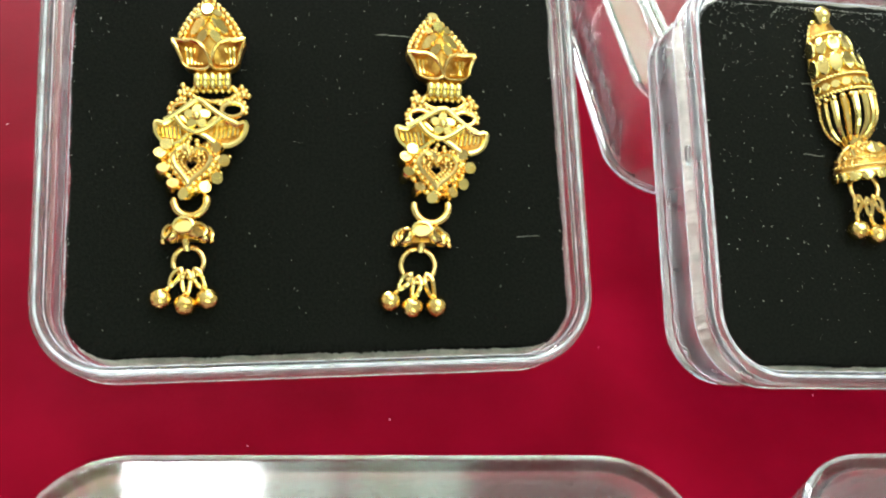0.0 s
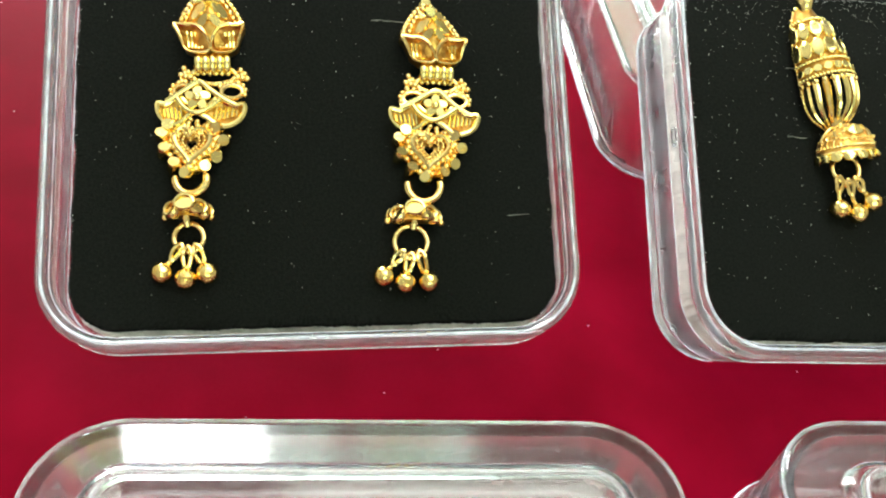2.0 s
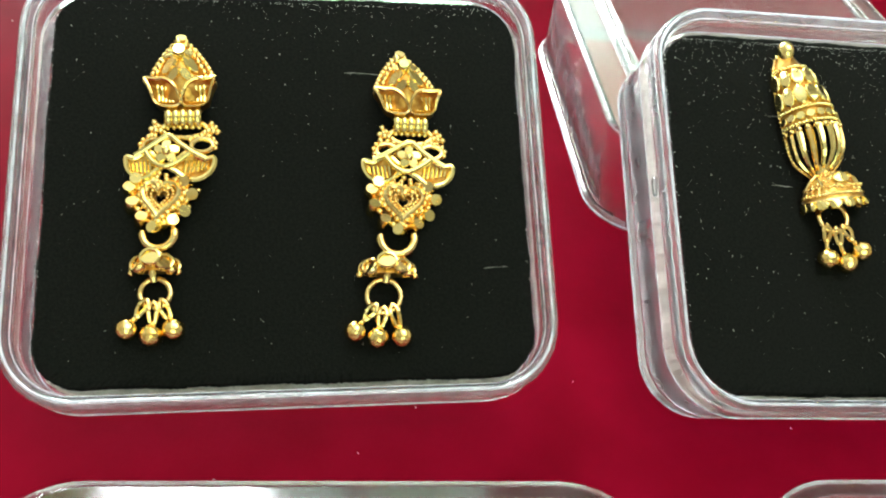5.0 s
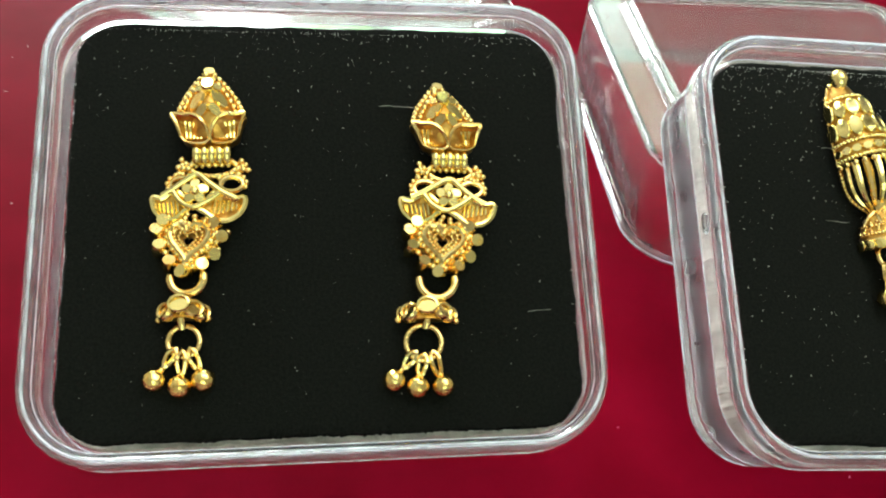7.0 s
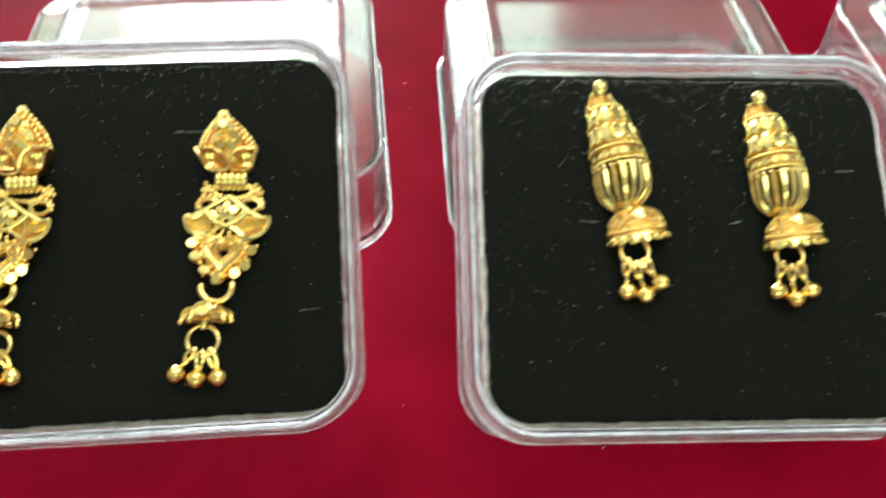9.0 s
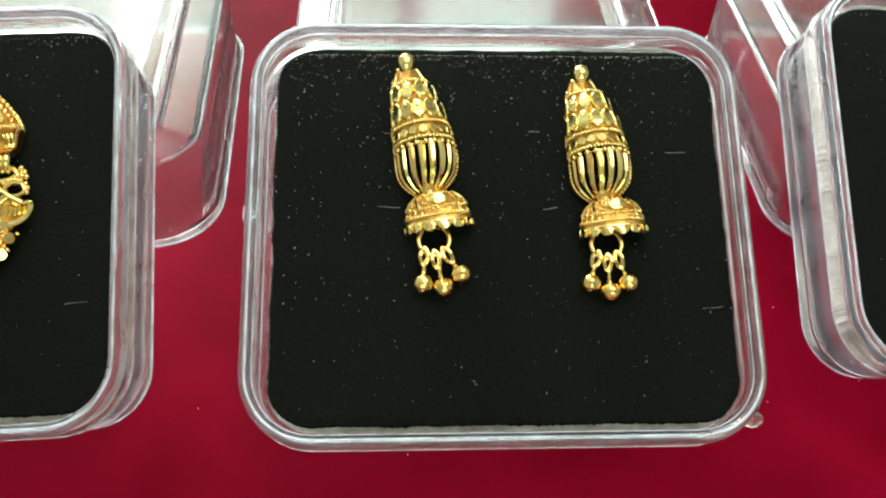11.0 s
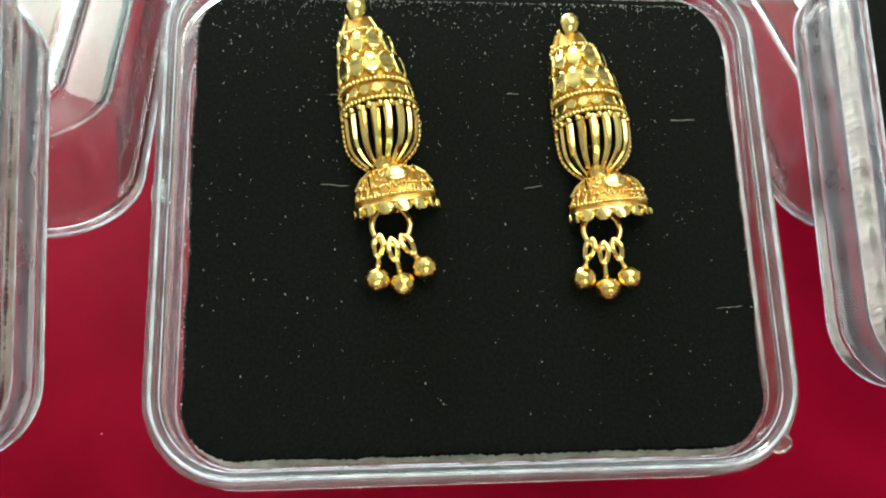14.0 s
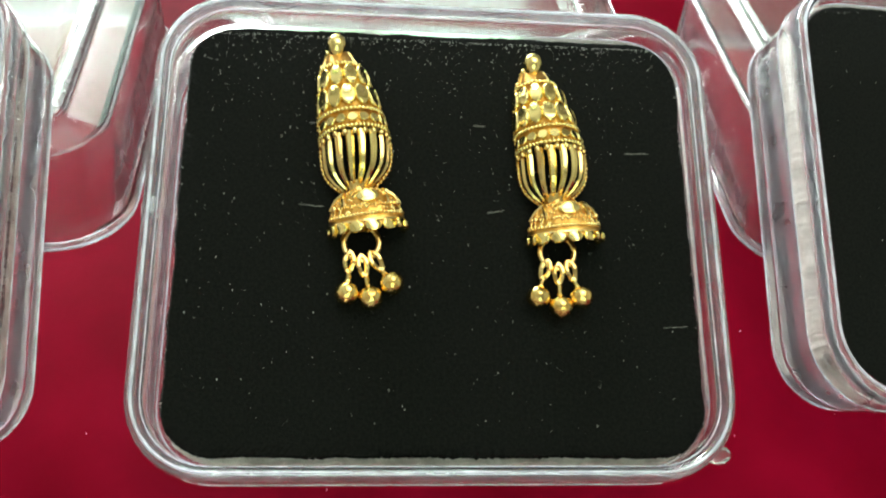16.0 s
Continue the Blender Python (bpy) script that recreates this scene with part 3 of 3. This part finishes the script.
    for k in range(22):
        a, q = 2.4 * k, 0.42 * k ** 0.5
        x, y = at_heart(0.2 + 1.75 * q * math.cos(a), -8.6 + 0.7 * q * math.sin(a))
        made("grain", GOLD, thing, lambda bm: ball(bm, (x, y, 2.2), 0.4, 2))
    for k, (dx, dy) in enumerate(((-4.5, -9.4), (-4.15, -11.5), (-2.6, -13.55), (-0.5, -14.75), (1.75, -14.0), (3.25, -12.55), (4.4, -10.35), (-3.5, -8.2), (3.6, -8.5))):
        x, y = at_heart(dx, dy)
        n = (rnd.uniform(-0.45, 0.45), rnd.uniform(-0.4, 0.5), 1)
        made("cut_bead", GOLD_CUT if k % 2 else GOLD, thing, lambda bm: (facet(bm, (x, y, 2.1), 0.92, 0.88, 1.5, n, 20 * k, 10), ball(bm, (*at_heart(dx * 0.8, dy + 0.55), 1.7), 0.62, 2), ball(bm, (x + 0.5, y + 0.7, 1.5), 0.45, 2)))
    edge_path = smooth([(*at_heart(x * 0.86, -10.6 + (y + 10.6) * 0.86), 1.8) for x, y in ((-4.6, -8.6), (-4.6, -10.5), (-3.6, -12.6), (-1.6, -14.4), (0.6, -14.7), (2.6, -13.4), (4.0, -11.5), (4.6, -9.2))])
    made("edge_grain", GOLD, thing, lambda bm: beads(bm, edge_path, 0.55, 0.85), "grain beads between the cut beads")
    # open link
    lx, ly, lr = link
    made("open_link", GOLD, thing, lambda bm: tube(bm, arc(lx, ly, 1.7, lr, lr, 170, 375, 16), [0.45] + [0.6] * 15 + [0.5], 8), "open gold link")

    # flower cup, mouth down
    ox, oy, half = cup_at

    def cup(bm):
        rings = []
        for z, r in ((-1.6, 0.7), (-0.6, 0.45), (0.3, 0.6), (1.3, 0.68)):
            rings.append([((ox + r * half * math.cos(2 * math.pi * k / 20)) * MM, (oy - 0.2 - z) * MM, (1.9 + 0.6 * r * half * math.sin(2 * math.pi * k / 20)) * MM) for k in range(20)])
        rings[0] = [((ox + 0.55 * math.cos(2 * math.pi * k / 20)) * MM, (oy + 1.5) * MM, (1.9 + 0.5 * math.sin(2 * math.pi * k / 20)) * MM) for k in range(20)]
        loft(bm, rings)
    cup_part = made("flower_cup", SHADED_GOLD, thing, cup, "flower-shaped gold cup")
    for k, (a, r, size) in enumerate(((100, 0.25, 1.0), (42, 0.62, 0.9), (152, 0.66, 0.95), (5, 0.74, 0.85), (184, 0.74, 0.85))):
        px, pw = ox + half * r * math.cos(radians(a)), 1.9 + 1.7 * max(0.0, math.sin(radians(a)))
        py = oy + 0.1 - 0.9 * abs(math.cos(radians(a)))
        n = (math.cos(radians(a)) * 0.9, 0.35, 0.35 + 0.65 * max(0.0, math.sin(radians(a))))
        part("cup_petal", bmesh_of(lambda bm: (facet(bm, (px, py, pw), 1.45 * size, 1.2 * size, 0.9, n, 30 * k), tube(bm, [Vector((px, py, pw)) + Vector(n).normalized() * 0.3 + Vector((1.2 * size * math.cos(q) * abs(n[2]) ** 0.5, 1.0 * size * math.sin(q), -1.2 * size * math.cos(q) * n[0] * 0.6)) for q in [2 * math.pi * i / 16 for i in range(16)]], 0.24, 6, True))), GOLD_CUT if k == 0 else GOLD, cup_part)
        if k > 2:
            part("cup_bead", bmesh_of(lambda bm: ball(bm, (ox + half * (0.98 if a < 90 else -0.98), py - 0.7, 1.6), 0.5, 2)), GOLD, cup_part)
    qx, qy, qr = ring
    made("stem", GOLD, thing, lambda bm: tube(bm, [(ox, oy - 0.8, 2.4), (ox - 0.1, oy - 1.9, 2.6), ((ox + qx) / 2, qy + qr - 0.5, 2.2)], 0.5, 8))
    made("round_ring", GOLD, thing, lambda bm: tube(bm, ring_path(qx, qy, 1.4, qr, qr), 0.4, 8, True), "round wire ring")
    chain_drops(thing, [(qx + qr * u, qy - qr * v) for u, v in ((-0.62, 0.75), (-0.05, 0.95), (0.55, 0.78))], [(x, y, 1.46) for x, y in drops], 1.4)
    return tagged(thing, label, "earring", "flower earrings")


def bmesh_of(draw):
    bm = bmesh.new()
    draw(bm)
    return bm


def bell_earring(ring_x, drops, label):
    """A tapering basket earring with a bell dome and three drops. The origin is its neck, on the pad."""
    rnd = random.Random(9)
    thing = new("bell_earring")
    # rows of height, middle, half width
    rows = [(0.0, 0.1, 1.05), (0.5, 0.08, 1.3), (1.0, 0.05, 1.85), (1.6, 0.0, 2.6), (2.4, 0.0, 3.3), (3.2, 0.0, 3.75), (4.2, -0.05, 4.0), (5.7, -0.15, 4.1), (7.5, -0.4, 4.05), (9.8, -0.85, 3.9), (13.2, -1.55, 3.4), (15.9, -2.2, 2.8), (18.5, -2.75, 1.9), (19.9, -3.0, 1.3)]

    def at(v, a):
        """The basket's skin at a height and an angle from its left edge (180) over the front (90) to its right (0)."""
        for (v0, c0, h0), (v1, c1, h1) in zip(rows, rows[1:]):
            if v <= v1:
                break
        k = (v - v0) / (v1 - v0)
        c, h = c0 + (c1 - c0) * k, h0 + (h1 - h0) * k
        return Vector((c + h * math.cos(radians(a)), v + 0.35 * math.cos(radians(a)) * h / 2.2, 0.9 + 0.95 * h * math.sin(radians(a))))

    def out(v, a):
        return (at(v, a) - at(v, a + 180)).normalized() + Vector((0, 0.14, 0))

    # upper shell
    def shell(bm):
        rings = []
        for v in (8.0, 9.8, 11.4, 13.2, 15.9, 17.8, 19.6):
            rings.append([tuple(at(v, 180 - 180 * k / 16) * MM) for k in range(17)] + [tuple((at(v, 180 * k / 16) - out(v, 180 * k / 16) * 0.5) * MM) for k in range(17)])
        loft(bm, rings)
    made("upper_shell", SHADED_GOLD, thing, shell, "curved gold upper shell")
    made("back_wire", GOLD, thing, lambda bm: (tube(bm, [at(v, 182) for v, *_ in rows], 0.3, 6), tube(bm, [at(v, -2) for v, *_ in rows], 0.3, 6)))
    made("rope_edge", GOLD, thing, lambda bm: (beads(bm, [at(v, 176) + Vector((-0.3, 0, 0)) for v, *_ in rows[2:13]], 0.34, 0.6), beads(bm, [at(v, 4) + Vector((0.3, 0, 0)) for v, *_ in rows[2:13]], 0.34, 0.6)), "beaded rope edge")
    # petals of the upper rows
    for v, count, rx, ry in ((15.4, 6, 0.9, 1.5), (12.4, 7, 0.98, 1.6)):
        for k in range(count):
            a = 168 - 156 * k / (count - 1)
            n = out(v, a) + Vector((rnd.uniform(-0.06, 0.06), rnd.uniform(-0.05, 0.08), 0))
            made("oval_facet", GOLD_CUT, thing, lambda bm: facet(bm, at(v, a) + out(v, a) * 0.25, rx, ry, 0.6, n, 8))
    for v in (17.2, 10.3, 7.95):
        made("rope_band", GOLD_CUT, thing, lambda bm: beads(bm, [at(v, 178 - 176 * k / 20) + out(v, 178 - 176 * k / 20) * 0.3 for k in range(21)], 0.33, 0.52), "twisted rope band")
    for k in range(9):
        a = 168 - 156 * k / 8
        made("band_facet", GOLD_CUT, thing, lambda bm: facet(bm, at(9.1, a) + out(9.1, a) * 0.25, 0.74, 0.7, 0.4, out(9.1, a) + Vector((rnd.uniform(-0.15, 0.15), 0.1, 0)), 20 * k, 8))
    for k in range(11):
        a = 172 - 164 * k / 10
        made("bead", GOLD, thing, lambda bm: ball(bm, at(7.2, a) + out(7.2, a) * 0.2, 0.44, 2))
    # open ribs of the basket
    for k in range(8):
        a = 164 - 148 * k / 7

        def rib(bm):
            rings = []
            for v in (0.1, 0.5, 0.9, 1.4, 1.9, 2.5, 3.2, 4.0, 4.9, 5.9, 7.4):
                p, n = at(v, a), out(v, a)
                s = Vector((-math.sin(radians(a)), 0, math.cos(radians(a)))) * (0.22 + 0.065 * v - 0.003 * v * v)
                rings.append([tuple(q * MM) for q in (p - s, p + s, p + s * 0.5 + n * 0.32, p - s * 0.5 + n * 0.32)])
            loft(bm, rings)
        made("rib", GOLD_CUT if k in (1, 3, 4, 5) else GOLD, thing, rib)
    made("neck", GOLD, thing, lambda bm: tube(bm, [(-0.05, 1.5, 1.7), (0.05, 0.7, 1.7), (0.2, 0.1, 1.7), (0.4, -0.6, 1.7)], [1.5, 1.25, 1.2, 1.6], 16))
    made("top_bead", GOLD_CUT, thing, lambda bm: (tube(bm, [(-3.05, 18.9, 1.5), (-3.1, 19.7, 1.9), (-3.12, 20.5, 2.1), (-3.15, 21.2, 2.1), (-3.15, 21.8, 2.0), (-3.15, 22.1, 1.9)], [0.6, 1.1, 1.3, 1.15, 0.7, 0.2], 14), ball(bm, (-4.2, 19.7, 1.2), 0.5, 1)), "polished gold tip")
    # bell dome, its mouth tipped
    dome = new("bell_dome")
    dome.parent = thing
    dome.location, dome.rotation_euler = (0.95 * MM, -0.1 * MM, 1.9 * MM), (radians(9), 0, radians(9))
    skin = [(1.2, 0.75), (2.5, 0.35), (3.4, -0.45), (4.1, -1.6), (4.5, -2.7), (4.7, -3.55), (4.8, -4.2)]

    def bell(bm):
        rings = []
        for r, y in skin + [(r - 0.35, y + 0.1) for r, y in skin[::-1]]:
            rings.append([(r * math.cos(2 * math.pi * k / 30) * MM, y * MM, r * 0.62 * math.sin(2 * math.pi * k / 30) * MM) for k in range(30)])
        loft(bm, rings)
    made("bell_skin", SHADED_GOLD, dome, bell)

    def round_at(i, a, lift=0.15):
        r, y = skin[i]
        return ((r + lift) * math.cos(radians(a)), y, (r + lift) * 0.62 * math.sin(radians(a)))
    made("bell_rope", GOLD, dome, lambda bm: (beads(bm, [round_at(4, a, 0.0) for a in range(0, 361, 8)], 0.34, 0.46), tube(bm, [round_at(5, a, -0.1) for a in range(0, 360, 12)], 0.22, 6, True), beads(bm, [round_at(3, a, 0.05) for a in range(0, 361, 8)], 0.26, 0.42)), "rope and bead rings")

    def grain(bm):
        q = random.Random(11)
        for k in range(110):
            a, f = q.uniform(10, 170), q.uniform(0.3, 3.8)
            i = int(f)
            r, y = [skin[i][n] + (skin[i + 1][n] - skin[i][n]) * (f - i) for n in (0, 1)]
            ball(bm, (r * math.cos(radians(a)), y, r * 0.62 * math.sin(radians(a))), q.uniform(0.2, 0.34), 1)
    made("bell_grain", GOLD, dome, grain, "fine gold granulation")
    for k in range(14):
        a = 360 * k / 14 + 6
        made("scallop", GOLD_CUT, dome, lambda bm: facet(bm, round_at(6, a, -0.05), 1.0, 0.75, 0.4, (math.cos(radians(a)), 0.1, math.sin(radians(a))), 0, 9))
    made("bell_oval", GOLD_CUT, dome, lambda bm: facet(bm, round_at(2, 85, 0.35), 1.4, 0.9, 0.5, (0.1, 0.35, 1), 0))
    for a in (150, 30):
        made("bell_scroll", GOLD, dome, lambda bm: (tube(bm, [round_at(3, a - 22, 0.25), round_at(2, a - 14, 0.3), round_at(1, a, 0.3), round_at(2, a + 14, 0.3), round_at(3, a + 22, 0.25)], 0.26, 6), ball(bm, round_at(3, a, 0.3), 0.42, 1)))
    made("bell_tongue", GOLD, thing, lambda bm: tube(bm, [(1.1, -3.2, 1.9), (1.1, -4.9, 1.9)], [0.65, 0.6], 8))
    made("round_ring", GOLD, thing, lambda bm: tube(bm, ring_path(ring_x, -6.2, 1.6, 2.15, 2.2), 0.4, 8, True), "round wire ring")
    chain_drops(thing, [(ring_x + x, y) for x, y in ((-1.35, -8.0), (0.1, -8.4), (1.45, -7.9))], [(x, y, 1.5) for x, y in drops], 1.4)
    return tagged(thing, label, "earring", "bell earrings")


def on_pad(i, u, v, a=0.0, roll=0.0):
    return POSES[i] @ Matrix.Translation((u * MM, v * MM, PAD_Z)) @ pose(0, 0, 0, 0, roll, a)


e = flower_earring(0.04, 1.0, -2.2, 0.8, -3.0, 0.82, (-2.95, -15.4, 2.05), (-3.3, -19.1, 3.0), (-3.2, -23.3, 1.9), ((-6.6, -27.8), (-3.6, -28.7), (-0.85, -28.0)), "long gold flower earring with heart plate and three drops")
e.matrix_basis = on_pad(0, -13.7, 7.7, 0.3, -3)
e = flower_earring(0.135, 0.9, -0.7, 0.94, -1.1, 0.98, (-1.85, -15.7, 2.3), (-3.2, -19.4, 3.75), (-3.6, -23.7, 2.25), ((-7.3, -28.4), (-4.35, -29.2), (-1.2, -29.0)), "long gold flower earring with leaning bud stud and drops")
e.matrix_basis = on_pad(0, 16.8, 7.0, -2.2, 0)
e = bell_earring(0.85, ((-0.7, -12.4), (2.15, -12.9), (4.6, -11.0)), "gold basket earring with bell dome and three drops")
e.matrix_basis = on_pad(1, -10.0, 4.1, -0.5)
e = bell_earring(0.5, ((-1.7, -12.2), (1.1, -13.3), (3.6, -11.8)), "gold basket earring with bell dome and three drops")
e.matrix_basis = on_pad(1, 14.8, 3.2, -3.2) @ Matrix.Diagonal((1, 0.96, 1, 1))


# ---- cuts, lint and dust ----
def strip(bm, x, y, w, length, wide, a, z=0.00004):
    """A tapered sliver lying on a surface."""
    c, s = math.cos(a), math.sin(a)
    pts = [(-0.5, 0.0), (-0.2, -0.5), (0.25, -0.4), (0.5, 0.0), (0.2, 0.45), (-0.25, 0.4)]
    ring = [(x + c * p * length - s * q * wide, y + s * p * length + c * q * wide) for p, q in pts]
    loft(bm, [[(px, py, w) for px, py in ring], [(px, py, w + z) for px, py in ring]])


def pad_lint(i, seed, count, cuts):
    rnd = random.Random(seed)
    bm = bmesh.new()
    for k in range(count):
        v = 27.0 - 52.0 * rnd.random() ** (4.2 if k % 22 else 1.0)
        u = rnd.uniform(-30, 30)
        big = rnd.random() ** 5
        strip(bm, u * MM, v * MM, PAD_Z + 0.0001, (0.05 + 0.22 * big) * MM, (0.035 + 0.045 * big) * MM, rnd.uniform(1.1, 2.0))
    # fuzz caught on the pad's cut edge
    for x, y in ragged(BW - 0.0062, BD - 0.0050, BR - 0.004, 0.0003, seed + 20.0, 300):
        if -0.024 < y < 0.024 and rnd.random() < (0.5 if x < 0 else 0.3):
            strip(bm, x + 0.0005 + rnd.uniform(-0.3, 0.2) * MM, y + rnd.uniform(-0.2, 0.2) * MM, PAD_Z + 0.0001, rnd.uniform(0.08, 0.35) * MM, rnd.uniform(0.04, 0.10) * MM, rnd.uniform(0, 3.1))
    ob = tagged(mesh_object("lint", bm, LINT, False), "fine pale dust and lint on black velvet", "lint", kind="stuff")
    ob.matrix_basis = POSES[i]
    for u, v, length, a in cuts:
        bm = bmesh.new()
        for k in range(3):
            q = (k - 1) * length * 0.3 * MM
            strip(bm, q * math.cos(radians(a)), q * math.sin(radians(a)) + rnd.uniform(-0.06, 0.06) * MM, 0, length * rnd.uniform(0.3, 0.5) * MM, rnd.uniform(0.05, 0.10) * MM, radians(a + rnd.uniform(-6, 6)))
        s = tagged(mesh_object("velvet_cut", bm, CUT, False), "thin pale cut in the black velvet pad", "cut", "cuts in the pads")
        s.matrix_basis = POSES[i] @ Matrix.Translation((u * MM, v * MM, PAD_Z + 0.0001))


pad_lint(0, 1, 700, ((10.3, 16.2, 5.4, -2), (27.9, -12.4, 3.4, 3), (-18.0, 14.6, 1.5, 10)))
pad_lint(1, 2, 1700, ((-15.6, 3.2, 3.4, -4), (7.6, 3.0, 2.4, 12), (26.5, 11.6, 3.0, 2), (29.8, -11.6, 3.4, 4), (-15.2, 14.5, 2.2, -3), (5.8, 14.8, 1.6, 2)))
pad_lint(2, 3, 200, ())

rnd = random.Random(4)
bm = bmesh.new()
for k in range(150):
    x, y = rnd.uniform(-0.12, 0.16), rnd.uniform(-0.06, 0.10)
    size = rnd.random() ** 3
    strip(bm, x, y, 0.00005, (0.12 + 0.9 * size) * MM, (0.08 + 0.12 * rnd.random()) * MM, rnd.uniform(0, 3.1))
tagged(mesh_object("table_lint", bm, LINT, False), "pale lint and crumbs scattered on red table", "lint", kind="stuff")
